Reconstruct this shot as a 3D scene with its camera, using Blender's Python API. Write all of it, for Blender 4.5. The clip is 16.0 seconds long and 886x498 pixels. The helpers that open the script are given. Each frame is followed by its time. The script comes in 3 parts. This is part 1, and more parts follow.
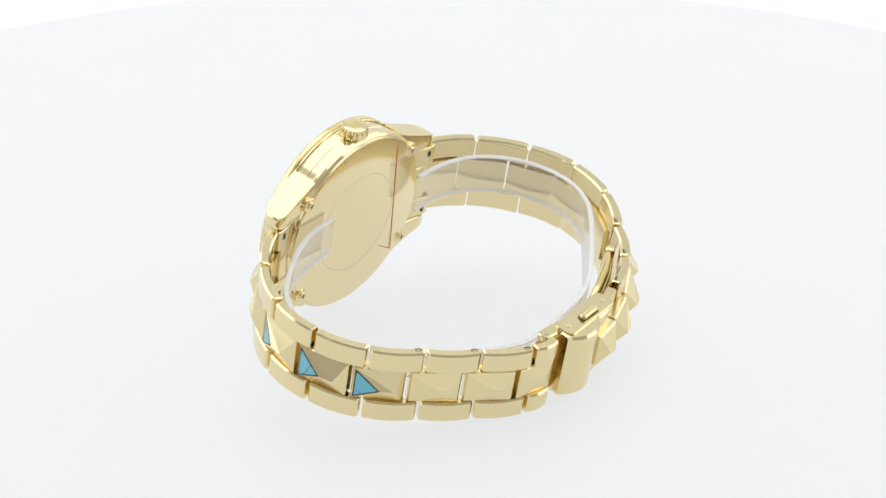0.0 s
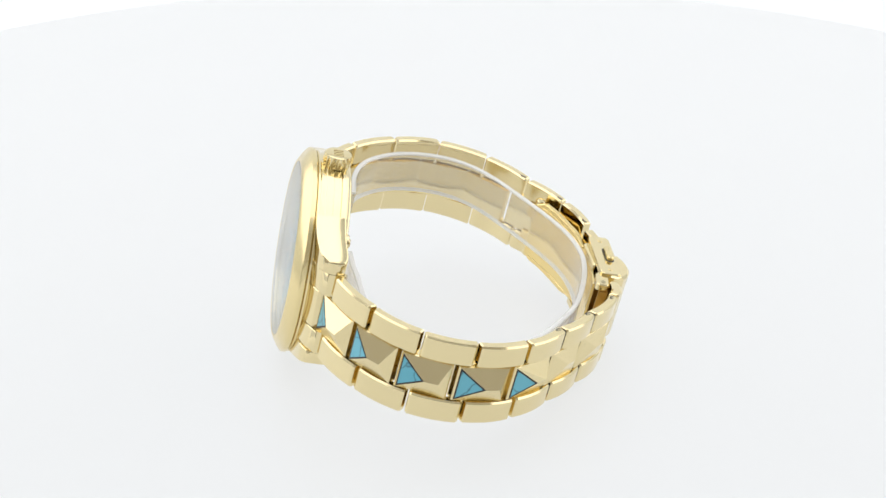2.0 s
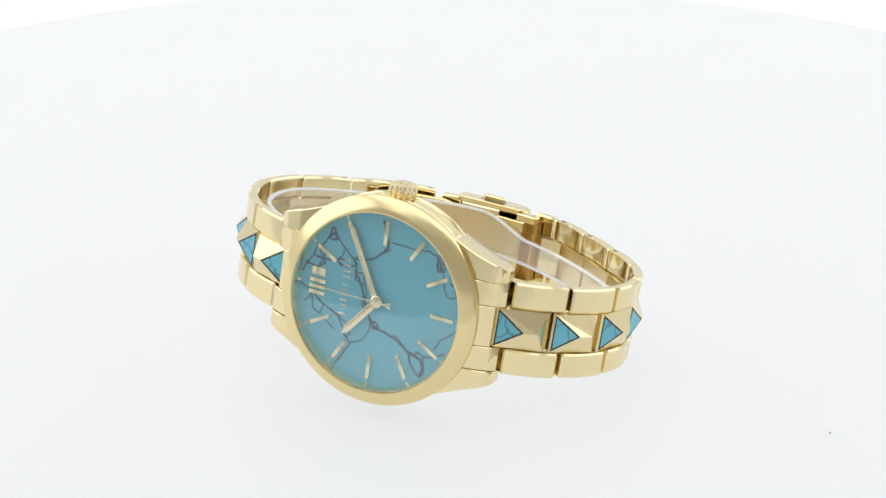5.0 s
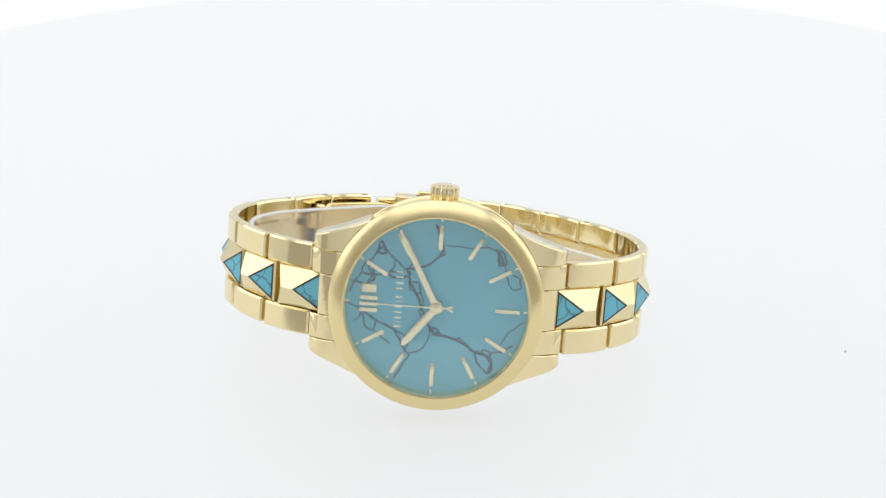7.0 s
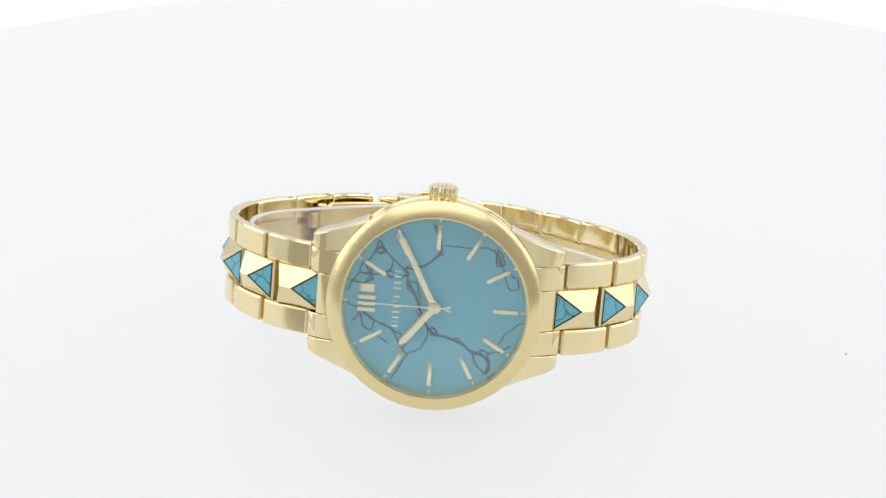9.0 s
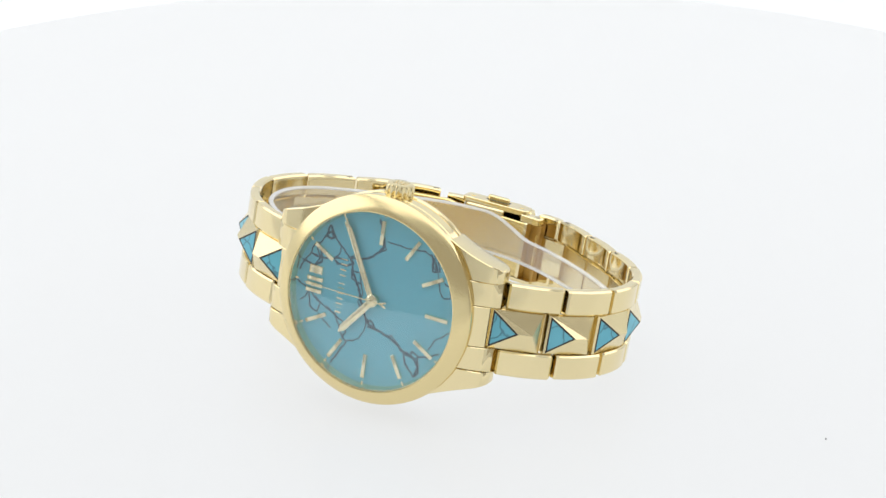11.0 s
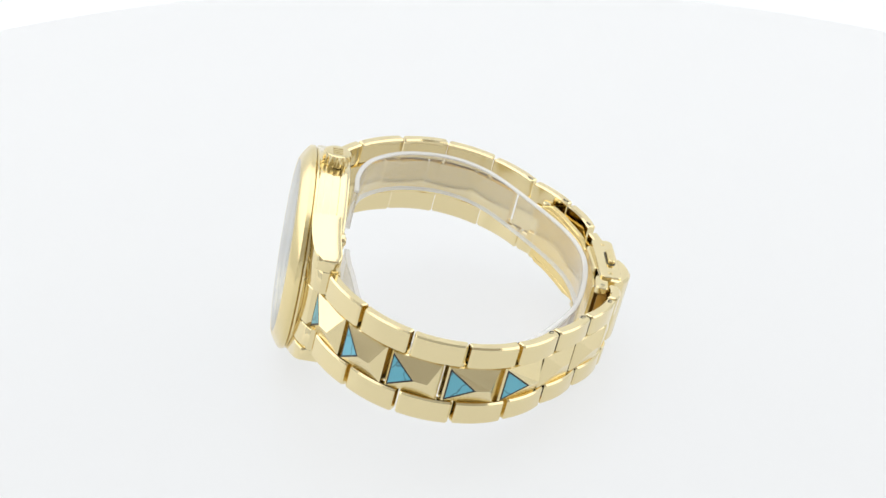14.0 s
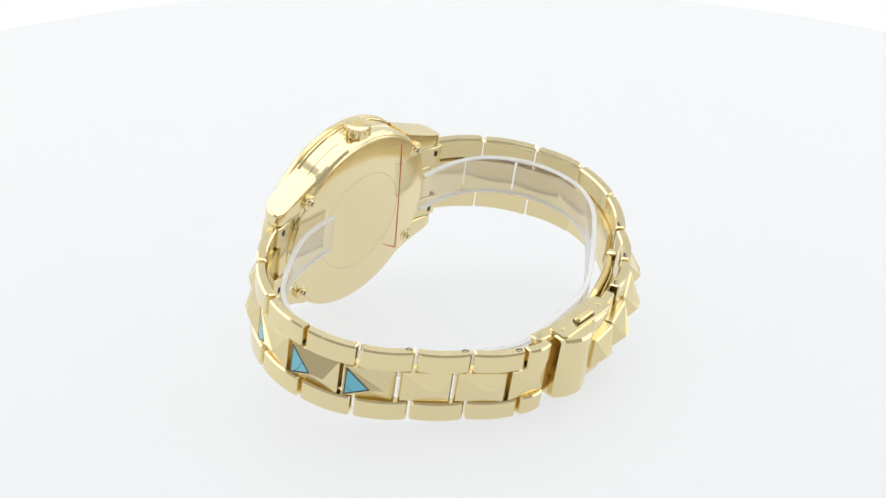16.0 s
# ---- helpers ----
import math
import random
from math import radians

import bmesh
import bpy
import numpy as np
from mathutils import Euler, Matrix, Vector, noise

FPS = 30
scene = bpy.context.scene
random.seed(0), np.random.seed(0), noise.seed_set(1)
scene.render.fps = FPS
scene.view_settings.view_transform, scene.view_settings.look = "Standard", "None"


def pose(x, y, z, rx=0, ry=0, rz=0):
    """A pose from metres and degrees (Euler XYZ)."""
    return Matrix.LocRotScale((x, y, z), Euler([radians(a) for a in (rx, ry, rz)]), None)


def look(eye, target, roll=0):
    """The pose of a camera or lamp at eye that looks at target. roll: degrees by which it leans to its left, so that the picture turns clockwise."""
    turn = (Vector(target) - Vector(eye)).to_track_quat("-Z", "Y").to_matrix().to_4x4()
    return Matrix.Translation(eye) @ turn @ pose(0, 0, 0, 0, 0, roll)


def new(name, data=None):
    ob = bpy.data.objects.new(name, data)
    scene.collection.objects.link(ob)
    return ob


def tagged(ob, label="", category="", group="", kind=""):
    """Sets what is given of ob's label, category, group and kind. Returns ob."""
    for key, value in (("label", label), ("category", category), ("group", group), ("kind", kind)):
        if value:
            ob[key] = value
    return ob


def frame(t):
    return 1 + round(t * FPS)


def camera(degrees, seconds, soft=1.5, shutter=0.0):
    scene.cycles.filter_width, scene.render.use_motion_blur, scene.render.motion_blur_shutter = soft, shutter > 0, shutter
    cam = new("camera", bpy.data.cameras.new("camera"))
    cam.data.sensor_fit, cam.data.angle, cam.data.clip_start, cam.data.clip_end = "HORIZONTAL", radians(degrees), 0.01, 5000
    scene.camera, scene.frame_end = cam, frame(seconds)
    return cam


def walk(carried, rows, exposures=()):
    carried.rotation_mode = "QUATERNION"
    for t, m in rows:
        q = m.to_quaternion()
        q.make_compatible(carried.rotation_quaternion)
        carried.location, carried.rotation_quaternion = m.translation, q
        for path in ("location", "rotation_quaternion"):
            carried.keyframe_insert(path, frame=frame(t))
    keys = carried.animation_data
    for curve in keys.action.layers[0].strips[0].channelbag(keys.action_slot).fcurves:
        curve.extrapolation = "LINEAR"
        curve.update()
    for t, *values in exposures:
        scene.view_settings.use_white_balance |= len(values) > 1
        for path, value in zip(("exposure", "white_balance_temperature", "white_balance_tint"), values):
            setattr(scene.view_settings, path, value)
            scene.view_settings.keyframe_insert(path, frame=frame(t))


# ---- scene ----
FLOOR = -0.01874
EYE = Vector((0.0, -0.35621, 0.17304 - FLOOR))
AIM = Vector((0.002762, 0.900378, -0.435101))
cam = camera(23.438, 16.0, soft=1.5)
CAM_POSE = look(EYE, EYE + AIM, -0.0265)
walk(cam, [(0.0, CAM_POSE), (16.0, CAM_POSE)])

# turn of the turntable in degrees, second by second
TURN = [(0.0, -127.21), (0.5, -116.57), (1.0, -105.09), (1.5, -94.31), (2.0, -83.07), (2.5, -72.40), (3.0, -61.02),
        (3.5, -50.66), (4.0, -40.40), (4.5, -31.26), (5.0, -23.14), (5.5, -16.07), (6.0, -9.93), (6.5, -4.58),
        (7.0, 0.00), (7.5, 3.32), (8.0, 5.18), (8.5, 3.04), (9.0, -0.79), (9.5, -5.59), (10.0, -11.09),
        (10.5, -17.29), (11.0, -24.89), (11.5, -32.93), (12.0, -42.52), (12.5, -52.21), (13.0, -63.56),
        (13.5, -74.21), (14.0, -85.67), (14.5, -96.21), (15.0, -107.64), (15.5, -118.22), (16.0, -129.98)]

# ---- light ----
world = bpy.data.worlds.new("studio_dim")
world.use_nodes = True
world.node_tree.nodes["Background"].inputs[0].default_value = (0.46, 0.45, 0.435, 1)
world.node_tree.nodes["Background"].inputs[1].default_value = 1.0
scene.world = world
scene.view_settings.exposure = 0.0


def softbox(name, eye, target, sx, sy, power, color=(1, 1, 1)):
    d = bpy.data.lights.new(name, "AREA")
    d.shape, d.size, d.size_y, d.energy, d.color = "RECTANGLE", sx, sy, power, color
    ob = new(name, d)
    ob.matrix_world = look(eye, target)
    return ob


softbox("softbox_top", (0, 0.05, 0.775), (0, 0.0501, 0), 0.95, 0.95, 2.9, (0.97, 0.985, 1.0))
softbox("softbox_west", (-0.575, 0.24, 0.36), (0, 0.24, 0.3), 0.95, 0.7, 2.1)
softbox("softbox_east", (0.575, 0.24, 0.36), (0, 0.24, 0.3), 0.95, 0.7, 1.87)


# ---- materials ----
def mat(name):
    m = bpy.data.materials.new(name)
    m.use_nodes = True
    nt = m.node_tree
    return m, nt, nt.nodes["Principled BSDF"]


def node(nt, kind, **vals):
    n = nt.nodes.new(kind)
    for k, v in vals.items():
        n.inputs[k].default_value = v
    return n


def coords(nt, scale, stretch=(1, 1, 1)):
    tc = nt.nodes.new("ShaderNodeTexCoord")
    mp = nt.nodes.new("ShaderNodeMapping")
    mp.inputs["Scale"].default_value = [scale * s for s in stretch]
    nt.links.new(tc.outputs["Object"], mp.inputs["Vector"])
    return mp.outputs["Vector"]


def gold(name, color, rough, stretch=(1, 1, 1), bump=0.02, vary=0.06, wave_depth=0.00002):
    m, nt, b = mat(name)
    v = coords(nt, 900, stretch)
    n1 = node(nt, "ShaderNodeTexNoise", Scale=1.0, Detail=4.0)
    nt.links.new(v, n1.inputs["Vector"])
    n2 = node(nt, "ShaderNodeTexNoise", Scale=0.12, Detail=2.0)
    nt.links.new(v, n2.inputs["Vector"])
    mr = node(nt, "ShaderNodeMapRange")
    mr.inputs["To Min"].default_value, mr.inputs["To Max"].default_value = max(0.02, rough - vary), rough + vary
    nt.links.new(n2.outputs["Fac"], mr.inputs["Value"])
    nt.links.new(mr.outputs["Result"], b.inputs["Roughness"])
    bp = node(nt, "ShaderNodeBump", Strength=bump, Distance=0.0002)
    nt.links.new(n1.outputs["Fac"], bp.inputs["Height"])
    wave = node(nt, "ShaderNodeBump", Strength=1.0, Distance=wave_depth)
    nt.links.new(n2.outputs["Fac"], wave.inputs["Height"])
    nt.links.new(wave.outputs["Normal"], bp.inputs["Normal"])
    nt.links.new(bp.outputs["Normal"], b.inputs["Normal"])
    b.inputs["Base Color"].default_value = (*color, 1)
    b.inputs["Metallic"].default_value = 1.0
    return m


GOLD_C = (0.81, 0.69, 0.405)
POLISHED = gold("polished_gold", GOLD_C, 0.10, wave_depth=0.00006)
SATIN = gold("satin_gold", (0.80, 0.665, 0.355), 0.22, (3.0, 0.3, 0.3), 0.05)
BACKMETAL = gold("case_back_gold", (0.84, 0.72, 0.44), 0.16)
# browner gold: the shade inside the hinge recess is put into its colour
INNER = gold("shaded_gold", (0.5, 0.31, 0.1), 0.35)
STUD = gold("stud_gold", (0.80, 0.68, 0.395), 0.2, wave_depth=0.0001)
# deeper tint stands in for light bounced between the gold parts inside
AMBER = gold("bounce_tinted_gold", (0.82, 0.645, 0.29), 0.2, (0.15, 0.15, 3.0), 0.04)
PALEGOLD = gold("pale_gold", (0.92, 0.82, 0.56), 0.2)


def turquoise(name, veined):
    m, nt, b = mat(name)
    v = coords(nt, 1000)
    n1 = node(nt, "ShaderNodeTexNoise", Scale=0.09, Detail=5.0)
    nt.links.new(v, n1.inputs["Vector"])
    ramp = nt.nodes.new("ShaderNodeValToRGB")
    ramp.color_ramp.elements[0].position, ramp.color_ramp.elements[0].color = 0.3, (0.135, 0.47, 0.59, 1)
    ramp.color_ramp.elements[1].position, ramp.color_ramp.elements[1].color = 0.7, (0.165, 0.52, 0.64, 1)
    nt.links.new(n1.outputs["Fac"], ramp.inputs["Fac"])
    col = ramp.outputs["Color"]
    if veined:
        n3 = node(nt, "ShaderNodeTexNoise", Scale=0.5, Detail=3.0)
        nt.links.new(v, n3.inputs["Vector"])
        add = nt.nodes.new("ShaderNodeVectorMath")
        add.operation = "MULTIPLY_ADD"
        add.inputs[1].default_value = (1.6, 1.6, 1.6)
        nt.links.new(n3.outputs["Color"], add.inputs[0])
        nt.links.new(v, add.inputs[2])
        vo = node(nt, "ShaderNodeTexVoronoi", Scale=0.27)
        vo.feature = "DISTANCE_TO_EDGE"
        nt.links.new(add.outputs[0], vo.inputs["Vector"])
        r2 = nt.nodes.new("ShaderNodeValToRGB")
        r2.color_ramp.elements[0].position, r2.color_ramp.elements[0].color = 0.01, (0.8, 0.8, 0.8, 1)
        r2.color_ramp.elements[1].position, r2.color_ramp.elements[1].color = 0.045, (0, 0, 0, 1)
        nt.links.new(vo.outputs["Distance"], r2.inputs["Fac"])
        mx = nt.nodes.new("ShaderNodeMix")
        mx.data_type = "RGBA"
        nt.links.new(r2.outputs["Color"], mx.inputs["Factor"])
        nt.links.new(col, mx.inputs["A"])
        mx.inputs["B"].default_value = (0.06, 0.16, 0.22, 1)
        col = mx.outputs["Result"]
    nt.links.new(col, b.inputs["Base Color"])
    b.inputs["Roughness"].default_value = 0.28
    return m


TURQ = turquoise("turquoise_stone", True)
DIALSTONE = turquoise("turquoise_dial", False)


def plain(name, color, rough, metal=0.0, grain=0.0, scale=400):
    m, nt, b = mat(name)
    b.inputs["Base Color"].default_value = (*color, 1)
    b.inputs["Roughness"].default_value = rough
    b.inputs["Metallic"].default_value = metal
    if grain:
        n = node(nt, "ShaderNodeTexNoise", Scale=1.0, Detail=4.0)
        nt.links.new(coords(nt, scale), n.inputs["Vector"])
        mr = node(nt, "ShaderNodeMapRange")
        mr.inputs["To Min"].default_value, mr.inputs["To Max"].default_value = 1 - grain, 1.0
        nt.links.new(n.outputs["Fac"], mr.inputs["Value"])
        mx = nt.nodes.new("ShaderNodeMix")
        mx.data_type, mx.blend_type = "RGBA", "MULTIPLY"
        mx.inputs["Factor"].default_value = 1.0
        mx.inputs["A"].default_value = (*color, 1)
        nt.links.new(mr.outputs["Result"], mx.inputs["B"])
        nt.links.new(mx.outputs["Result"], b.inputs["Base Color"])
    return m


VEIN = plain("dark_vein", (0.09, 0.175, 0.24), 0.4, 0, 0.5, 2500)
DARK = plain("dark_hole", (0.03, 0.025, 0.02), 0.5)
STEEL = plain("steel_pin", (0.5, 0.44, 0.28), 0.3, 1.0)
RED = plain("red_print", (0.66, 0.12, 0.07), 0.5)
DISC = plain("glowing_turntable", (0.11, 0.112, 0.112), 0.5, 0, 0.015, 25)
# disc glow is added as emission to thin out shadows; no lamp stands below
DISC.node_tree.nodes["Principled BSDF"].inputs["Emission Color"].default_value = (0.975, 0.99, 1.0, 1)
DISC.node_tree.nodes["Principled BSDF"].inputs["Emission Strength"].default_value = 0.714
PEDESTAL = plain("grey_pedestal", (0.6, 0.6, 0.6), 0.5)
FABRIC = plain("white_fabric", (0.86, 0.87, 0.88), 0.9, 0, 0.03, 300)
DUST = plain("grey_dust", (0.35, 0.35, 0.35), 0.9)


def clear(name, tint, milk, rough, ior=1.5):
    m = bpy.data.materials.new(name)
    m.use_nodes = True
    nt = m.node_tree
    nt.nodes.remove(nt.nodes["Principled BSDF"])
    out = nt.nodes["Material Output"]
    tr = node(nt, "ShaderNodeBsdfTransparent", Color=(*tint, 1))
    df = node(nt, "ShaderNodeBsdfDiffuse", Color=(0.9, 0.9, 0.9, 1))
    gl = node(nt, "ShaderNodeBsdfGlossy", Roughness=rough)
    lw = node(nt, "ShaderNodeLayerWeight", Blend=0.5)
    pw = nt.nodes.new("ShaderNodeMath")
    pw.operation = "POWER"
    pw.inputs[1].default_value = 5.0
    nt.links.new(lw.outputs["Facing"], pw.inputs[0])
    f0 = ((ior - 1) / (ior + 1)) ** 2
    fr = nt.nodes.new("ShaderNodeMath")
    fr.operation = "MULTIPLY_ADD"
    fr.inputs[1].default_value, fr.inputs[2].default_value = 1 - f0, f0
    nt.links.new(pw.outputs[0], fr.inputs[0])
    m1 = node(nt, "ShaderNodeMixShader", Fac=milk)
    m2 = nt.nodes.new("ShaderNodeMixShader")
    nt.links.new(tr.outputs[0], m1.inputs[1])
    nt.links.new(df.outputs[0], m1.inputs[2])
    nt.links.new(fr.outputs[0], m2.inputs[0])
    nt.links.new(m1.outputs[0], m2.inputs[1])
    nt.links.new(gl.outputs[0], m2.inputs[2])
    nt.links.new(m2.outputs[0], out.inputs["Surface"])
    return m


GLASS = clear("watch_glass", (0.98, 0.99, 0.99), 0.0, 0.02, 1.8)
PLASTIC = clear("clear_plastic", (0.975, 0.97, 0.962), 0.09, 0.12, 1.45)
# whiter plastic: light caught by the cuff's edges is put into the colour
EDGE_GLINT = clear("edge_glint_plastic", (0.95, 0.95, 0.95), 0.5, 0.15, 1.45)
FILM = clear("clear_film", (0.97, 0.97, 0.96), 0.03, 0.15, 1.4)

# ---- the white tent and its table ----


def link_mesh(name, bm, material, parent=None, label="", smooth=35):
    me = bpy.data.meshes.new(name)
    bmesh.ops.recalc_face_normals(bm, faces=bm.faces)
    bm.to_mesh(me)
    bm.free()
    me.materials.append(material)
    if smooth:
        me.shade_smooth()
        me.set_sharp_from_angle(angle=radians(smooth))
    ob = new(name, me)
    ob.parent = parent
    if label:
        ob["label"] = label
    return ob


def add_box(bm, x0, x1, y0, y1, z0, z1):
    vs = [bm.verts.new((x, y, z)) for x in (x0, x1) for y in (y0, y1) for z in (z0, z1)]
    for f in ((0, 1, 3, 2), (4, 6, 7, 5), (0, 4, 5, 1), (2, 3, 7, 6), (0, 2, 6, 4), (1, 5, 7, 3)):
        bm.faces.new([vs[i] for i in f])


def slab(name, label, *boxes):
    bm = bmesh.new()
    for b in boxes:
        add_box(bm, *b)
    return tagged(link_mesh(name, bm, FABRIC, smooth=0), label, "wall", kind="structure")


TX, TY0, TYF, TY1, TZ = 0.60, -0.75, -0.24, 0.75, 0.80
tagged(slab("floor", "white matte table top under the turntable", (-TX, TX, TY0, TY1, -0.09, -0.07)), category="floor")
tagged(slab("ceiling", "white fabric roof of the light tent", (-TX, TX, TY0, TY1, TZ, TZ + 0.02)), category="ceiling")
slab("wall_north", "white seamless backdrop of the light tent", (-TX, TX, TY1, TY1 + 0.02, -0.09, TZ))
slab("wall_west", "white fabric side wall of the light tent", (-TX - 0.02, -TX, TYF, TY1, -0.09, TZ))
slab("wall_east", "white fabric side wall of the light tent", (TX, TX + 0.02, TYF, TY1, -0.09, TZ))
# added, unseen apron across the open front below the camera; whitens the crystal's reflection
slab("wall_south", "low white apron added as a reflector at the open front", (-TX, TX, TY0 - 0.02, TY0, -0.09, 0.15))


def revolve(bm, profile, axis_point=(0, 0, 0), axis="z", n=96, closed=True):
    """Turns a profile of (radius, height) round an axis."""
    rings = []
    for k in range(n):
        a = 2 * math.pi * k / n
        c, s = math.cos(a), math.sin(a)
        row = []
        for r, h in profile:
            p = {"z": (r * c, r * s, h), "y": (r * c, h, r * s)}[axis]
            row.append(bm.verts.new(Vector(p) + Vector(axis_point)))
        rings.append(row)
    m = len(profile)
    for k in range(n):
        a, b = rings[k], rings[(k + 1) % n]
        for j in range(m if closed else m - 1):
            j2 = (j + 1) % m
            bm.faces.new((a[j], b[j], b[j2], a[j2]))
    if not closed:
        for j in (0, m - 1):
            if profile[j][0] > 1e-9:
                bm.faces.new([r[j] for r in rings])


bm = bmesh.new()
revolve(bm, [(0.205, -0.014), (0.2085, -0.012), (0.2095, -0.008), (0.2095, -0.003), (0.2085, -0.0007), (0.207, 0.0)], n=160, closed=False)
turntable = tagged(link_mesh("turntable", bm, DISC), "round white turntable disc with added glow carrying the watch", "turntable")
bm = bmesh.new()
revolve(bm, [(0.07, -0.07), (0.07, -0.016), (0.05, -0.014)], n=64, closed=False)
link_mesh("pedestal", bm, PEDESTAL, turntable)

bm = bmesh.new()
bmesh.ops.create_icosphere(bm, subdivisions=1, radius=0.0002, matrix=Matrix.Translation((0.0765, -0.0042, 0.0002)))
link_mesh("dust_speck", bm, DUST, turntable, "tiny dark dust speck")

# ---- the watch: millimetres, x to six o'clock, y to the case back, z to the crown ----
ROT = Matrix(((0.99183, -0.11960, -0.04438), (0.10615, 0.96672, -0.23279), (0.07075, 0.22618, 0.97151))).transposed()
LOCAL = Matrix.Translation((0.00030766, -0.02566216, 0.00155294 - FLOOR)) @ ROT.to_4x4() @ Matrix.Scale(0.001, 4)

# the head of the watch stands slightly askew to its bracelet
HEAD = (LOCAL @ Matrix.Translation((-0.26, -2.6, 0.66)) @ Matrix.Rotation(radians(4.69), 4, "Z") @ Matrix.Rotation(radians(1.59), 4, "X")
        @ Matrix.Translation((0, 1.7, 0)))
BAND = LOCAL @ Matrix.Translation((0, 0, 0.8)) @ Matrix.Rotation(radians(0.45), 4, "Y")
watch = tagged(new("wristwatch"), "gold-tone bracelet wristwatch with turquoise dial lying on its side", "wristwatch")


PLACE = [HEAD]


def part(name, bm, material, parent=None, label="", smooth=35):
    """One mesh of the watch, given in its own millimetres."""
    bm.transform(PLACE[0])
    return link_mesh(name, bm, material, parent or watch, label, smooth)


def loft(bm, sections, cap=True):
    rows = [[bm.verts.new(p) for p in s] for s in sections]
    n = len(rows[0])
    for a, b in zip(rows, rows[1:]):
        for j in range(n):
            bm.faces.new((a[j], a[(j + 1) % n], b[(j + 1) % n], b[j]))
    if cap:
        bm.faces.new(rows[0][::-1])
        bm.faces.new(rows[-1])


def rect8(u0, u1, w0, w1, c):
    """A rectangle with cut corners."""
    return [(u0 + c, w0), (u1 - c, w0), (u1, w0 + c), (u1, w1 - c), (u1 - c, w1), (u0 + c, w1), (u0, w1 - c), (u0, w0 + c)]


def bar(bm, p, q, width, y0, y1, tip=0.0, w2=None):
    """A flat baton from p to q in the dial's plane, between the depths y0 and y1."""
    p, q = Vector(p), Vector(q)
    d = (q - p).normalized()
    e = Vector((-d.y, d.x))
    w2 = width if w2 is None else w2
    pts = [p - e * width / 2, q - d * tip - e * w2 / 2]
    if tip:
        pts += [q - e * 0.08, q + e * 0.08]
    pts += [q - d * tip + e * w2 / 2, p + e * width / 2]
    c = sum(pts, Vector((0, 0))) / len(pts)
    inner = [c + (a - c) * 0.9 for a in pts]
    loft(bm, [[(a.x, y1, a.y) for a in pts], [(a.x, (y0 * 3 + y1) / 4, a.y) for a in pts], [(a.x, y0, a.y) for a in inner]])


# case
bm = bmesh.new()
revolve(bm, [(16.3, 1.0), (18.6, 1.0), (18.75, 1.12), (18.75, 1.42), (18.65, 1.55), (18.4, 1.62), (18.35, 1.75), (18.35, 2.6), (18.44, 2.72), (18.44, 3.9),
             (18.35, 4.02), (18.35, 5.3), (18.55, 5.45), (18.62, 5.6), (18.6, 6.1), (18.4, 6.55), (18.0, 6.9), (16.3, 7.0)], axis="y", n=192)
case = part("case", bm, POLISHED, None, "round polished gold watch case", 20)
# the bezel falls back like a shallow cone from the rim of the crystal
bm = bmesh.new()
revolve(bm, [(16.05, 0.9), (16.05, -1.5), (16.12, -1.64), (16.3, -1.69), (16.6, -1.6), (17.2, -1.27), (17.8, -0.9), (18.35, -0.52), (18.7, -0.22), (18.88, 0.0),
             (18.93, 0.2), (18.93, 0.72), (18.85, 0.86), (18.6, 0.95), (18.3, 0.96)], axis="y", n=192)
part("bezel", bm, SATIN, case, "wide smooth satin gold bezel", 18)
bm = bmesh.new()
revolve(bm, [(17.9, 6.7), (17.7, 7.12), (17.2, 7.3), (9.0, 7.36)], axis="y", n=128, closed=False)
back = part("case_back", bm, BACKMETAL, case, "smooth gold case back with protective film")

# dial
bm = bmesh.new()
revolve(bm, [(15.95, 0.85), (15.95, 0.25), (9.0, 0.25)], axis="y", n=128, closed=False)
dial = part("dial", bm, DIALSTONE, None, "turquoise stone dial with dark veins")
bm = bmesh.new()
revolve(bm, [(16.04, 0.2), (16.04, -1.3), (15.95, -1.3), (15.6, 0.2)], axis="y", n=128)
part("rehaut", bm, PALEGOLD, dial)
bm = bmesh.new()
revolve(bm, [(16.03, -1.1), (16.03, -1.62), (15.6, -1.7), (8.0, -1.7)], axis="y", n=128, closed=False)
glass = part("crystal", bm, GLASS, None, "clear flat watch crystal")
glass.visible_shadow = False

for k in range(12):
    if k == 9:
        continue
    # k counts the hours from three o'clock; six o'clock lies along x
    a = math.pi / 2 - k * math.pi / 6
    d = Vector((math.cos(a), math.sin(a)))
    bm = bmesh.new()
    bar(bm, d * 10.2, d * 14.55, 0.74, -0.12, 0.26)
    part("hour_marker", bm, PALEGOLD, dial)
for k in range(12):
    a = k * math.pi / 6
    d = Vector((math.cos(a), math.sin(a)))
    bm = bmesh.new()
    bar(bm, d * 15.2, d * 15.6, 0.34, 0.18, 0.26)
    part("minute_dot", bm, PALEGOLD, dial)

# hands of the watch, kept as pointers
HUB = Vector((0, 0))
bm = bmesh.new()
bar(bm, HUB - Vector((-0.5, -0.7)) * 0.2, Vector((-5.75, -7.35)), 1.35, -0.42, -0.25, 1.2, 1.3)
part("hour_pointer", bm, PALEGOLD, dial, "wide gold hour pointer")
bm = bmesh.new()
bar(bm, HUB, Vector((-6.6, 12.55)), 1.1, -0.68, -0.5, 1.0, 1.0)
bar(bm, Vector((-6.6, 12.55)), Vector((-7.05, 13.4)), 0.42, -0.66, -0.52)
part("minute_pointer", bm, PALEGOLD, dial, "long gold minute pointer")
bm = bmesh.new()
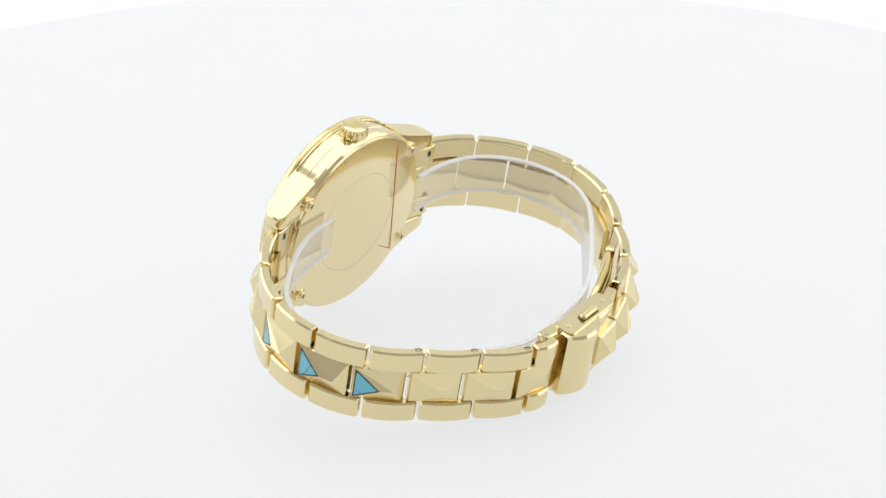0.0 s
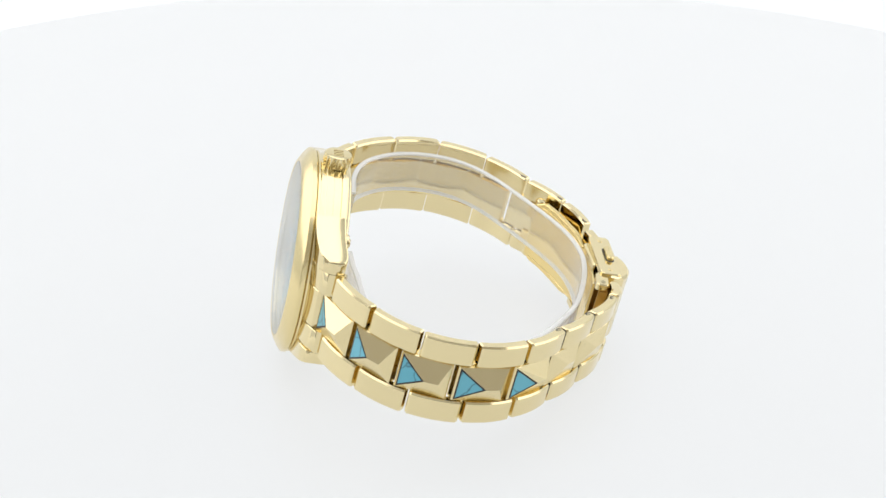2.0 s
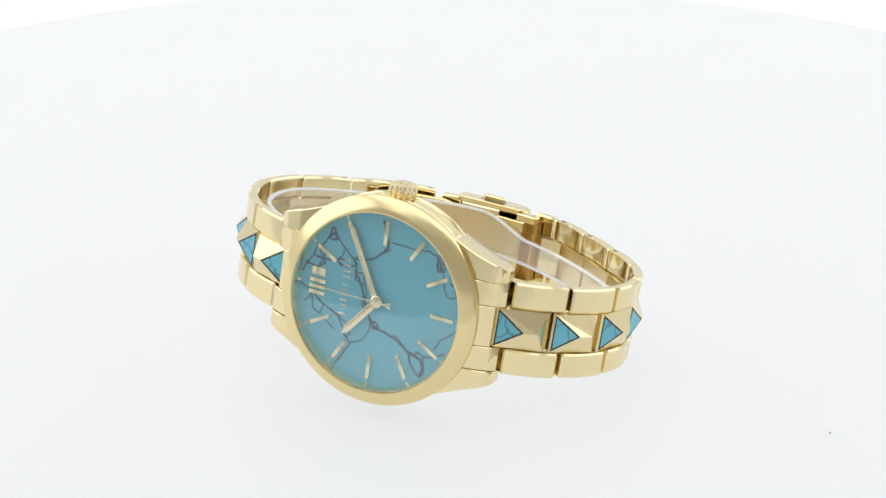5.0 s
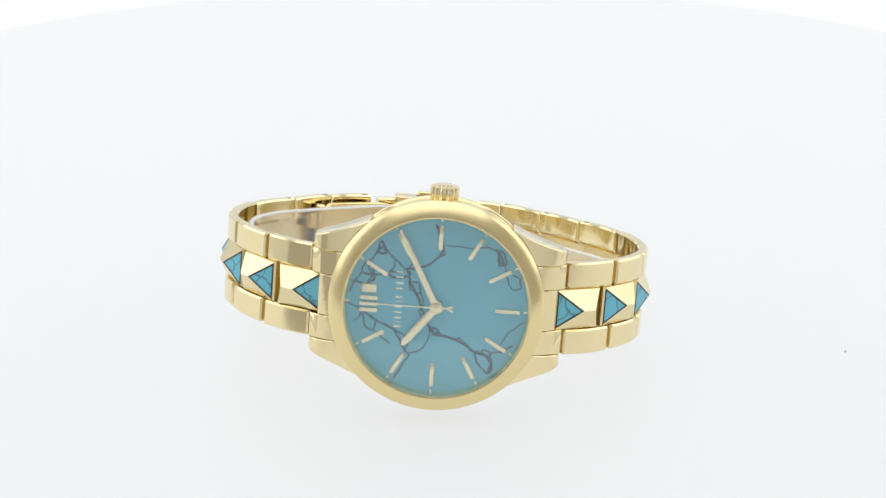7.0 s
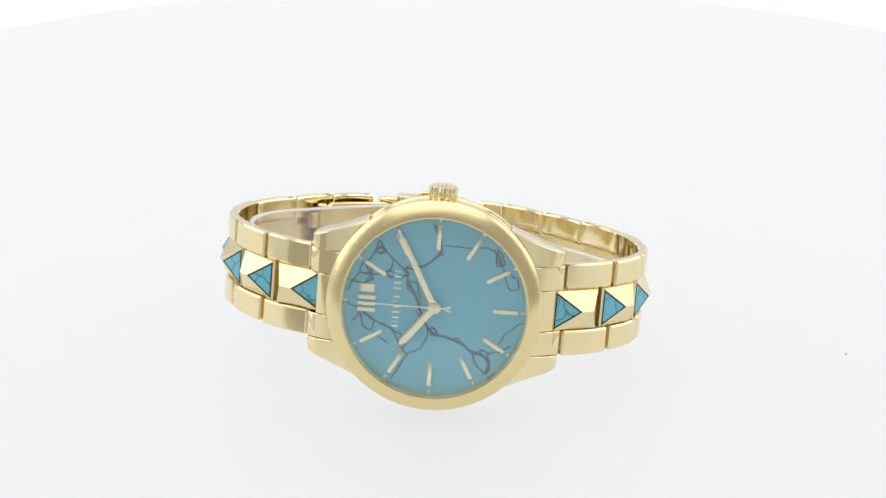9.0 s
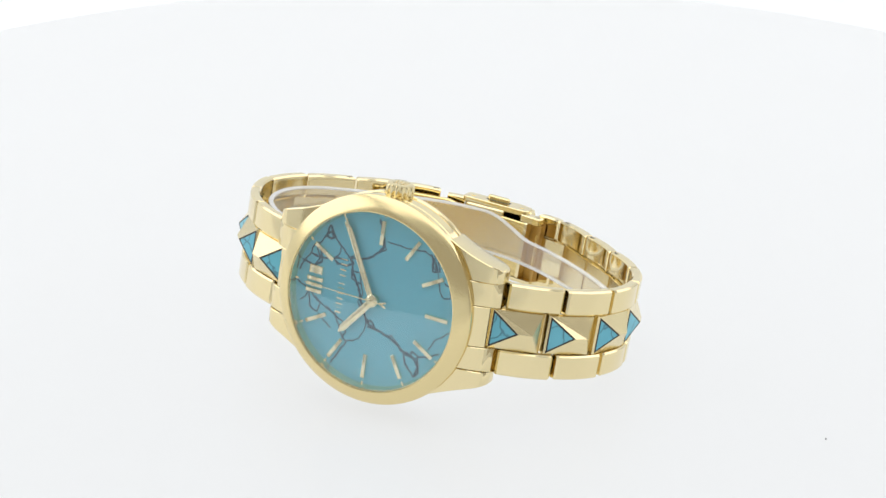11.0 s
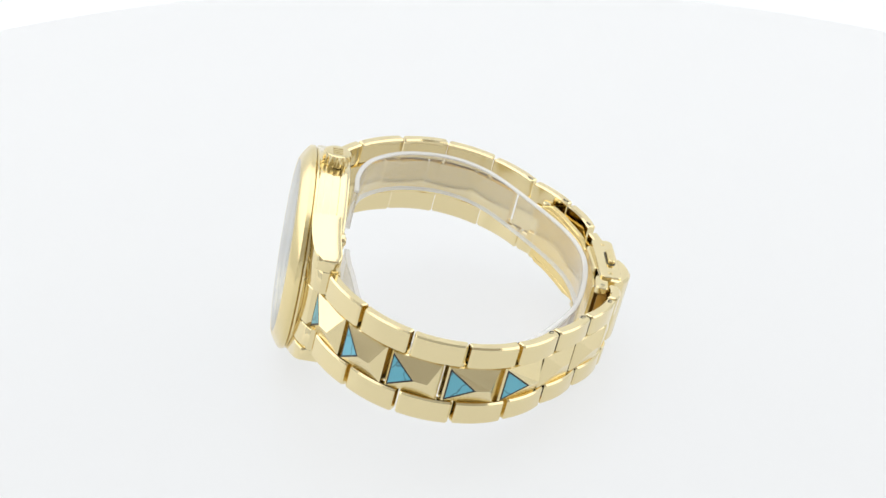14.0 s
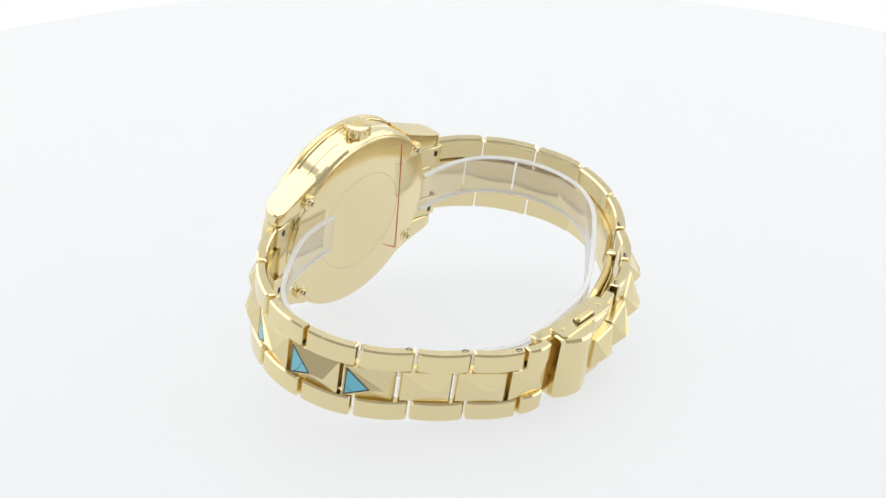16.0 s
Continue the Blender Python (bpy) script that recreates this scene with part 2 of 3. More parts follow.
bar(bm, Vector((2.0, 0.0)), Vector((-13.4, 0.0)), 0.26, -0.92, -0.8, 0.5, 0.16)
bar(bm, Vector((1.7, 0.0)), Vector((2.9, 0.45)), 0.4, -0.92, -0.8)
bar(bm, Vector((1.7, 0.0)), Vector((2.9, -0.45)), 0.4, -0.92, -0.8)
part("second_pointer", bm, PALEGOLD, dial, "thin gold second pointer")
bm = bmesh.new()
revolve(bm, [(1.15, 0.2), (1.15, -0.7), (0.95, -0.85), (0.5, -0.9), (0.5, -1.02), (0.4, -1.08), (0.15, -1.1)], axis="y", n=40, closed=False)
part("hub", bm, PALEGOLD, dial)

# emblem and lettering as plain shapes
bm = bmesh.new()
for a, b, w in (((-13.4, -1.4), (-10.3, -1.4), 0.75), ((-13.4, -0.3), (-10.3, -0.3), 0.65), ((-13.4, 0.8), (-10.3, 0.8), 0.75), ((-13.2, 2.5), (-10.6, 2.5), 1.5)):
    bar(bm, a, b, w, -0.1, 0.26)
part("emblem", bm, PALEGOLD, dial, "raised gold emblem")
z = -4.5
for w in (0.85, 0.25, 0.7, 0.7, 0.75, 0.6, 0.55, 0, 0.7, 0.8, 0.7, 0.6):
    if w:
        bm = bmesh.new()
        bar(bm, (-7.25, z + w / 2), (-6.05, z + w / 2), w * 0.36, 0.2, 0.26)
        part("printed_bar", bm, PALEGOLD, dial)
    z += (w + 0.27) if w else 0.6


# dark veins in the stone
def vein(width, *pts):
    pts = [Vector(((u - 453) / 24.4, -(v - 415) / 24.0)) for u, v in pts]
    line = []
    for a, b in zip(pts, pts[1:]):
        steps = max(2, int((b - a).length / 0.22))
        for k in range(steps):
            p = a.lerp(b, k / steps)
            w = noise.noise_vector((p.x * 1.1, p.y * 1.1, 3.7)) * 0.22 + noise.noise_vector((p.x * 3.6, p.y * 3.6, 1.3)) * 0.04
            line.append(p + Vector((w.x, w.y)))
    line.append(pts[-1])
    bm = bmesh.new()
    prev = None
    for k, p in enumerate(line):
        d = (line[min(k + 1, len(line) - 1)] - line[max(k - 1, 0)]).normalized()
        e = Vector((-d.y, d.x)) * width * (0.95 + 1.5 * abs(noise.noise((p.x * 2.1, p.y * 2.1, 9.0))))
        if p.length > 15.5:
            prev = None
            continue
        row = (bm.verts.new((p.x - e.x, 0.236, p.y - e.y)), bm.verts.new((p.x + e.x, 0.236, p.y + e.y)))
        if prev:
            bm.faces.new((prev[0], prev[1], row[1], row[0]))
        prev = row
    part("stone_vein", bm, VEIN, dial, smooth=0)


vein(0.17, (432, 60), (440, 90), (468, 172), (455, 195), (420, 230), (370, 255), (318, 262), (335, 320), (375, 385), (400, 450), (440, 525))
vein(0.2, (425, 500), (445, 530), (480, 540), (545, 555), (590, 575), (630, 602), (680, 612), (702, 650), (695, 692))
vein(0.10, (480, 150), (560, 153), (660, 147), (705, 165), (720, 190), (737, 250), (752, 300), (775, 325), (803, 312), (800, 270), (770, 255))
vein(0.13, (700, 150), (725, 170), (738, 215), (705, 220), (690, 150))
vein(0.16, (203, 150), (232, 190), (212, 205), (190, 192), (203, 150))
vein(0.12, (232, 195), (270, 225), (310, 262))
vein(0.13, (190, 195), (165, 235), (140, 245), (125, 290), (180, 300), (240, 283), (310, 278))
vein(0.15, (90, 330), (150, 338), (182, 315), (172, 262), (150, 255))
vein(0.15, (240, 285), (258, 305), (305, 300), (332, 285), (318, 262))
vein(0.11, (330, 310), (335, 350), (385, 365), (370, 320), (335, 315))
vein(0.12, (75, 425), (140, 450), (190, 490), (280, 530), (320, 600), (350, 632), (300, 725), (290, 745))
vein(0.12, (140, 450), (150, 520), (190, 540), (200, 495), (175, 470))
vein(0.10, (200, 545), (215, 555), (265, 592))
vein(0.10, (350, 632), (410, 600), (432, 545), (425, 500))
vein(0.18, (430, 525), (450, 505), (478, 538), (440, 540))
vein(0.14, (630, 605), (640, 650), (690, 692), (710, 675), (690, 600), (665, 585), (655, 610))
vein(0.10, (740, 560), (760, 510), (828, 458))
vein(0.12, (690, 605), (750, 590), (790, 560))
vein(0.12, (125, 290), (100, 330), (80, 375))
vein(0.10, (150, 255), (172, 300), (150, 338))
vein(0.10, (268, 225), (262, 262), (240, 283))
vein(0.13, (190, 192), (212, 172), (222, 200), (195, 200))
vein(0.09, (385, 365), (400, 410), (378, 440), (400, 480))
vein(0.10, (140, 450), (128, 490), (105, 505))
vein(0.12, (232, 500), (262, 520), (320, 545), (345, 590), (330, 612))
vein(0.11, (545, 555), (560, 545), (590, 572))
vein(0.12, (700, 165), (705, 205), (722, 215), (712, 180))
vein(0.10, (468, 172), (478, 185), (462, 195), (450, 185))
vein(0.10, (305, 270), (345, 240), (330, 215))


# crown
def crown():
    bm = bmesh.new()
    secs = []
    n = 72
    for h, r, tooth in ((17.5, 1.5, 0), (18.3, 1.5, 0), (18.35, 2.3, 0), (18.55, 2.6, 1), (20.3, 2.6, 1), (20.6, 2.35, 0), (20.75, 1.95, 0), (20.75, 0.6, 0)):
        row = []
        for k in range(n):
            a = 2 * math.pi * k / n
            rr = r * (1 - 0.12 * (0.5 + 0.5 * math.cos(16 * a)) ** 0.6 * tooth)
            row.append((rr * math.cos(a), 4.4 + rr * math.sin(a), h))
        secs.append(row)
    loft(bm, secs)
    c = part("crown", bm, POLISHED, case, "fluted gold winding crown")
    bm = bmesh.new()
    for x0, x1 in ((-1.1, -0.75), (-0.4, -0.05), (0.3, 0.65), (0.9, 1.2)):
        add_box(bm, x0, x1, 3.5, 5.3, 20.7, 20.82)
    part("crown_emblem", bm, SATIN, c, smooth=0)


crown()

# lugs and end links
for sx in (1, -1):
    for sz in (1, -1):
        bm = bmesh.new()
        secs = []
        for k in range(25):
            u = k / 24
            x = 12.4 + 9.75 * (1 - (1 - u) ** 1.35)
            v = (x - 12.4) / 9.75
            tip = max(0.0, (v - 0.74) / 0.26)
            drop = 1 - math.sqrt(max(0.0, 1 - tip * tip))
            zt = 14.3 - 4.7 * v + 1.05 * v * v - 0.5 * drop
            yf = 1.15 + 1.6 * v ** 2.2 + 1.7 * drop
            yb = 6.5 + 1.0 * v ** 2 - 1.5 * drop
            secs.append([(sx * x, y, sz * zz) for y, zz in ((yf + 0.12, 8.12), (yb - 0.12, 8.12), (yb, 8.24), (yb, zt - 0.3), (yb - 0.1, zt - 0.1), (yb - 0.3, zt),
                                                            (yf + 0.14, zt), (yf, zt - 0.14), (yf, 8.24))])
        loft(bm, secs)
        part("lug", bm, POLISHED, case, "curved polished lug", 32)
        bm = bmesh.new()
        secs = []
        for x, yf, yb in ((15.0, 1.0, 6.0), (17.5, 1.5, 6.4), (19.3, 2.1, 6.8), (20.7, 2.85, 7.2), (21.7, 3.55, 7.3), (22.2, 4.1, 7.2)):
            secs.append([(sx * x, y, sz * zz) for y, zz in rect8(yf, yb, 3.74, 8.06, 0.12)])
        loft(bm, secs)
        part("end_link", bm, POLISHED, case)
        bm = bmesh.new()
        add_box(bm, *sorted((sx * 20.4, sx * 21.2)), 7.0, 7.24, *sorted((sz * 6.0, sz * 7.2)))
        part("spring_bar_hole", bm, DARK, case, smooth=0)
    bm = bmesh.new()
    secs = []
    for x, yf, yb in ((15.0, 1.0, 6.0), (17.4, 1.45, 6.3), (19.0, 2.0, 6.6), (20.2, 2.65, 6.8), (20.8, 3.1, 6.8)):
        secs.append([(sx * x, y, zz) for y, zz in rect8(yf, yb, -3.68, 3.68, 0.12)])
    loft(bm, secs)
    part("end_link", bm, POLISHED, case)

# screws and strap tabs on the back
PLACE[0] = HEAD @ Matrix.Translation((0, 0.14, 0))
for x, z in ((14.2, 10.4), (14.2, -10.3), (-14.4, 10.2), (-14.4, -10.2)):
    bm = bmesh.new()
    revolve(bm, [(1.55, 5.9), (1.55, 7.12), (1.4, 7.24), (0.3, 7.24)], (x, 0, z), "y", 32, False)
    tab = part("screw_tab", bm, POLISHED, case)
    bm = bmesh.new()
    revolve(bm, [(0.8, 7.2), (0.8, 7.42), (0.65, 7.55), (0.2, 7.55)], (x, 0, z), "y", 24, False)
    screw = part("screw", bm, BACKMETAL, tab, "small gold cross-head screw")
    bm = bmesh.new()
    add_box(bm, x - 0.55, x + 0.55, 7.5, 7.57, z - 0.1, z + 0.1)
    add_box(bm, x - 0.1, x + 0.1, 7.5, 7.58, z - 0.55, z + 0.55)
    part("slot", bm, DARK, tab, smooth=0)

# red mark on the film
PLACE[0] = HEAD @ Matrix.Translation((0, 0.3, 0))
for p, q in (((-10.0, 13.4), (-11.5, -11.7)), ((-11.5, -11.7), (-7.7, -9.2))):
    bm = bmesh.new()
    bar(bm, p, q, 0.12, 7.07, 7.12)
    part("red_line", bm, RED, back, "thin red line printed on film", smooth=0)

bm = bmesh.new()
revolve(bm, [(10.3, 7.06), (10.3, 7.11), (10.15, 7.11), (10.15, 7.06)], axis="y", n=96)
part("film_edge", bm, FILM, back, "edge of a clear protective film")

# ---- bracelet ----
PLACE[0] = BAND
TRACK = [(19.82, 5.54), (27.87, 11.5), (33.34, 19.76), (34.21, 29.59), (30.75, 38.93), (23.27, 46.14), (15.27, 52.0), (7.24, 57.11), (-4.0, 58.0),
         (-13.0, 57.0), (-21.3, 53.61), (-28.68, 49.09), (-34.59, 41.86), (-40.4, 33.59), (-41.8, 24.93), (-38.3, 15.0), (-29.67, 5.5), (-20.89, 1.79)]


def fine(points, n=30):
    pts = [Vector(p) for p in points]
    ext = [2 * pts[0] - pts[1], *pts, 2 * pts[-1] - pts[-2]]
    out = []
    for i in range(len(pts) - 1):
        a, b, c, d = ext[i:i + 4]
        for k in range(n):
            u = k / n
            out.append(0.5 * (2 * b + (c - a) * u + (2 * a - 5 * b + 4 * c - d) * u * u + (3 * b - a - 3 * c + d) * u ** 3))
    return out + [pts[-1]]


class Path:
    def __init__(self, points):
        self.p = fine(points)
        self.s = [0.0]
        for a, b in zip(self.p, self.p[1:]):
            self.s.append(self.s[-1] + (b - a).length)
        self.length = self.s[-1]

    def at(self, s):
        j = int(np.searchsorted(self.s, min(max(s, 0.0), self.length), side="right")) - 1
        j = min(max(j, 0), len(self.p) - 2)
        a, b = self.p[j], self.p[j + 1]
        u = (s - self.s[j]) / (self.s[j + 1] - self.s[j])
        return a + (b - a) * u

    def place(self, s, off, z):
        """A point beside the path; off counts outwards."""
        d = (self.at(s + 1.2) - self.at(s - 1.2)).normalized()
        q = self.at(s) + Vector((d.y, -d.x)) * off
        return (q.x, q.y, z)


ring = Path(TRACK)


def frame_of(s0, s1):
    """Straight frame of a link between two stations."""
    a, b = Vector(ring.place(s0, 0, 0)), Vector(ring.place(s1, 0, 0))
    d = (b - a).normalized()
    return a, d, Vector((d.y, -d.x, 0)), (b - a).length


def block(bm, s0, s1, o0, o1, z0, z1, cut=0.3, bow=0.55):
    """A link block between two stations, its outside gently bowed."""
    a, d, n, ln = frame_of(s0, s1)
    secs = []
    for u, c in ((0, 1), (cut / ln, 0), (0.2, 0), (0.35, 0), (0.5, 0), (0.65, 0), (0.8, 0), (1 - cut / ln, 0), (1, 1)):
        b = bow * 4 * u * (1 - u)
        sh = cut * 0.8 * c
        secs.append([tuple(a + d * ln * u + n * (o + b) + Vector((0, 0, zz))) for o, zz in rect8(o0 + sh * 0.6, o1 - sh, z0 + sh * 0.6, z1 - sh * 0.6, cut)])
    loft(bm, secs)


def pyramid_link(s0, s1, inlay, reverse, rise=1.9, lift=0.0):
    a, d, n, ln = frame_of(s0, s1)
    if reverse:
        a, d = a + d * ln, -d
    a = a + n * lift
    h = half_width((s0 + s1) / 2) * 0.45 - 0.05
    bm = bmesh.new()

    def P(u, o, z):
        return tuple(a + d * u + n * o + Vector((0, 0, z)))

    low = [P(0, -1.3, -h), P(0, -1.3, h), P(ln, -1.3, h), P(ln, -1.3, -h)]
    mid = [P(0, 0.45, -h), P(0, 0.45, h), P(ln, 0.45, h), P(ln, 0.45, -h)]
    top = [P(0.25, 0.75, -h + 0.2), P(0.25, 0.75, h - 0.2), P(ln - 0.25, 0.75, h - 0.2), P(ln - 0.25, 0.75, -h + 0.2)]
    loft(bm, [low, mid, top], False)
    bm.verts.ensure_lookup_table()
    vt = bm.verts[-4:]
    bm.faces.new(bm.verts[:4])
    t1 = bm.verts.new(P(ln * 0.54, 0.75 + rise, 0))
    t2 = bm.verts.new(P(ln * 0.80, 0.75 + rise * 0.92, 0))
    bm.faces.new((vt[0], vt[1], t1))
    bm.faces.new((vt[1], vt[2], t2, t1))
    bm.faces.new((vt[2], vt[3], t2))
    bm.faces.new((vt[3], vt[0], t1, t2))
    ob = part("center_link", bm, STUD, bracelet, "pyramid stud with turquoise inlay" if inlay else "plain gold pyramid stud", smooth=0)
    if inlay:
        A, B, C = Vector(P(0.25, 0.75, -h + 0.2)), Vector(P(0.25, 0.75, h - 0.2)), Vector(P(ln * 0.54, 0.75 + rise, 0))
        nn = (B - A).cross(C - A).normalized()
        if nn.dot(n) < 0:
            nn = -nn
        g = (A + B + C) / 3
        for name, k0, k1, up0, up1, mt in (("inlay_rim", 0.985, 0.975, -0.1, 0.02, DARK), ("inlay", 0.82, 0.81, -0.1, 0.06, TURQ)):
            bm = bmesh.new()
            loft(bm, [[tuple(g + (v - g) * k0 + nn * up0) for v in (A, B, C)], [tuple(g + (v - g) * k1 + nn * up1) for v in (A, B, C)]])
            part(name, bm, mt, ob, "triangular veined turquoise inlay" if name == "inlay" else "", smooth=0)
    return ob


bracelet = new("bracelet")
bracelet.parent = watch
bracelet["label"] = "three-row gold link bracelet"


def half_width(s):
    """The bracelet narrows from the case to the clasp."""
    return 7.35 + 1.0 * min(1.0, abs(s - 86.0) / 80.0) ** 1.2


def outer_pair(s0, s1, pin=None):
    hw = half_width((s0 + s1) / 2)
    for z0, z1 in ((hw * 0.45 + 0.03, hw), (-hw + 0.05, -hw * 0.45 - 0.03)):
        bm = bmesh.new()
        block(bm, s0, s1, -1.05, 0.85, z0, z1)
        ob = part("outer_link", bm, POLISHED, bracelet, smooth=25)
        if pin is not None and z1 > 0:
            d = frame_of(s0, s1)[1]
            n = Vector((d.y, -d.x, 0))
            c = Vector(ring.place(pin, -0.25, hw - 0.05))
            for name, mt, ra, rb, top, off in (("pin_hole", DARK, 0.62, 0.36, 0.08, 0.0), ("pin", STEEL, 0.46, 0.2, 0.1, 0.13)):
                bm = bmesh.new()
                oval = [c + n * off + d * ra * math.cos(k * math.pi / 10) + n * rb * math.sin(k * math.pi / 10) for k in range(20)]
                loft(bm, [[tuple(v + Vector((0, 0, h))) for v in oval] for h in (-0.1, top)])
                part(name, bm, mt, ob)


G = 0.27
END = ring.length
# six o'clock side
outer_gaps = [1.7, 12.1, 22.1, 31.9, 41.8, 51.7, 61.6, 71.3, 76.8]
for k, (p, q) in enumerate(zip(outer_gaps, outer_gaps[1:])):
    outer_pair(p + G, q - G, q - 1.35 if 4 <= k <= 6 else None)
center_gaps = [-0.65, 9.35, 19.05, 28.95, 39.35, 49.2, 59.0, 68.7, 76.8]
for k, (p, q) in enumerate(zip(center_gaps, center_gaps[1:])):
    pyramid_link(p + G + 0.07, q - G - 0.07, k < 5, False, 1.9 if k < 5 else 0.95 if k < 7 else 0.5)
# twelve o'clock side
outer_gaps = [END - 1.7, 157.2, 146.4, 136.6, 126.4, 116.0, 106.6, 97.9]
for k, (q, p) in enumerate(zip(outer_gaps, outer_gaps[1:])):
    outer_pair(p + G, q - G, p + 1.35 if k >= 4 else None)
center_gaps = [END + 0.65, 160.25, 150.0, 139.8, 129.4, 119.2, 109.6, 100.7]
for k, (q, p) in enumerate(zip(center_gaps, center_gaps[1:])):
    pyramid_link(p + G + 0.07, q - G - 0.07, k < 5, True, 2.2 if k < 5 else 2.8, 0.0 if k < 5 else 1.1)


# clasp
def strip(bm, path, s0, s1, o0, o1, z0, z1, cut=0.25, n=24):
    secs = []
    for k in range(n + 1):
        s = s0 + (s1 - s0) * k / n
        secs.append([path.place(s, o, zz) for o, zz in rect8(o0, o1, z0, z1, cut)])
    loft(bm, secs)


def plate(bm, s0, s1, o0, o1, z0, z1, r, inset=0.12):
    """An upright plate beside the path with rounded corners and a soft upper edge."""
    a, d, n, ln = frame_of(s0, s1)

    def outline(m):
        pts = []
        for cu, co, a0 in ((ln - r, o1 - r, 0), (r, o1 - r, 90), (r, o0 + r, 180), (ln - r, o0 + r, 270)):
            for k in range(7):
                g = radians(a0 + 15 * k)
                pts.append(a + d * (cu + (r - m) * math.cos(g)) + n * (co + (r - m) * math.sin(g)))
        return pts

    rows = ((0.0, z0), (0.0, z1 - inset if z1 > z0 else z1 + inset), (inset, z1))
    loft(bm, [[tuple(v + Vector((0, 0, z))) for v in outline(m)] for m, z in rows])


bm = bmesh.new()
block(bm, 78.4, 87.2, -1.3, 1.6, -6.2, 7.3, 0.45, 1.9)
block(bm, 87.0, 92.7, -1.25, 1.2, -6.15, 7.25, 0.4, 0.3)
cover = part("clasp_cover", bm, POLISHED, bracelet, "polished folding clasp cover", smooth=25)
for zz in (1, -1):
    low = 0.0 if zz > 0 else 1.0
    bm = bmesh.new()
    plate(bm, 78.9, 92.9, -2.5, 1.55, zz * (6.6 - low), zz * (7.62 - low), 1.0)
    side = part("side_plate", bm, POLISHED, cover, smooth=25)
    bm = bmesh.new()
    plate(bm, 83.4, 88.6, -1.35, 0.45, zz * (7.5 - low), zz * (7.66 - low), 0.88, 0.02)
    part("slot", bm, DARK, side)
    bm = bmesh.new()
    plate(bm, 83.7, 88.3, -1.1, 0.2, zz * (7.5 - low), zz * (8.5 if zz > 0 else 6.75), 0.63, 0.2)
    part("push_button", bm, SATIN, side, "small oval clasp push button")
    for s in (80.6, 91.4):
        bm = bmesh.new()
        plate(bm, s - 0.5, s + 0.5, -1.2, -0.3, zz * (7.5 - low), zz * (7.7 - low), 0.44, 0.05)
        part("rivet", bm, SATIN, side)
    # rail on the inside of the cover
    bm = bmesh.new()
    plate(bm, 83.6, 91.8, -3.5, -2.2, zz * 5.3, zz * 6.7, 0.5, 0.3)
    part("side_rail", bm, POLISHED, cover, smooth=25)
bm = bmesh.new()
strip(bm, ring, 92.9, 96.6, -1.4, 0.5, -6.6, 7.0)
part("connector", bm, POLISHED, bracelet)
pyramid_link(93.1, 100.3, False, True, 2.7, 1.5)
pyramid_link(86.9, 92.9, False, True, 2.2, 1.8)

# hinge with an open recess beside the six o'clock chain, darkened by its colour
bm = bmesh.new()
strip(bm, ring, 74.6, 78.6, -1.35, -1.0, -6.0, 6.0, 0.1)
hinge = part("hinge_block", bm, INNER, bracelet, "hinge of the clasp, shade of its deep recess painted in")
for zz in (1, -1):
    bm = bmesh.new()
    plate(bm, 75.0, 79.6, -3.4, -1.0, zz * 5.75, zz * (7.1 if zz > 0 else 6.5), 0.7, 0.2)
    part("hinge_ear", bm, POLISHED, hinge, smooth=25)
    bm = bmesh.new()
    plate(bm, 75.6, 76.6, -2.6, -1.7, zz * (7.0 if zz > 0 else 6.4), zz * (7.18 if zz > 0 else 6.58), 0.44, 0.05)
    part("rivet", bm, STEEL, hinge)
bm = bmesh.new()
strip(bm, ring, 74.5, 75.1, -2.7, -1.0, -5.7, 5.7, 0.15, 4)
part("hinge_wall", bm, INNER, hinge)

bm = bmesh.new()
strip(bm, ring, 77.8, 110.6, -3.6, -2.95, -5.6, 5.6, 0.2, 40)
arm = part("folding_arm", bm, AMBER, bracelet, "long curved amber gold folding clasp arm")
bm = bmesh.new()
strip(bm, ring, 77.4, 78.1, -3.7, -1.5, -5.7, 5.7, 0.25, 4)
part("end_lip", bm, POLISHED, arm)
for zz in (1, -1):
    bm = bmesh.new()
    secs = []
    for k in range(33):
        s = 92.2 + 18.0 * k / 32
        u = min(1.0, (s - 92.2) / 4.5) * min(1.0, (110.4 - s) / 2.0)
        w = u * u * (3 - 2 * u)
        secs.append([ring.place(s, o, zz * z) for o, z in rect8(-3.62, -3.0 + 0.5 * w, 5.2 + 0.2 * w, 5.75 + 0.75 * w, 0.2)])
    loft(bm, secs)
    part("side_lip", bm, AMBER, arm)
bm = bmesh.new()
strip(bm, ring, 93.5, 109.6, -2.5, -1.9, -4.6, 4.6, 0.2, 30)
part("inner_arm", bm, AMBER, bracelet)
bm = bmesh.new()
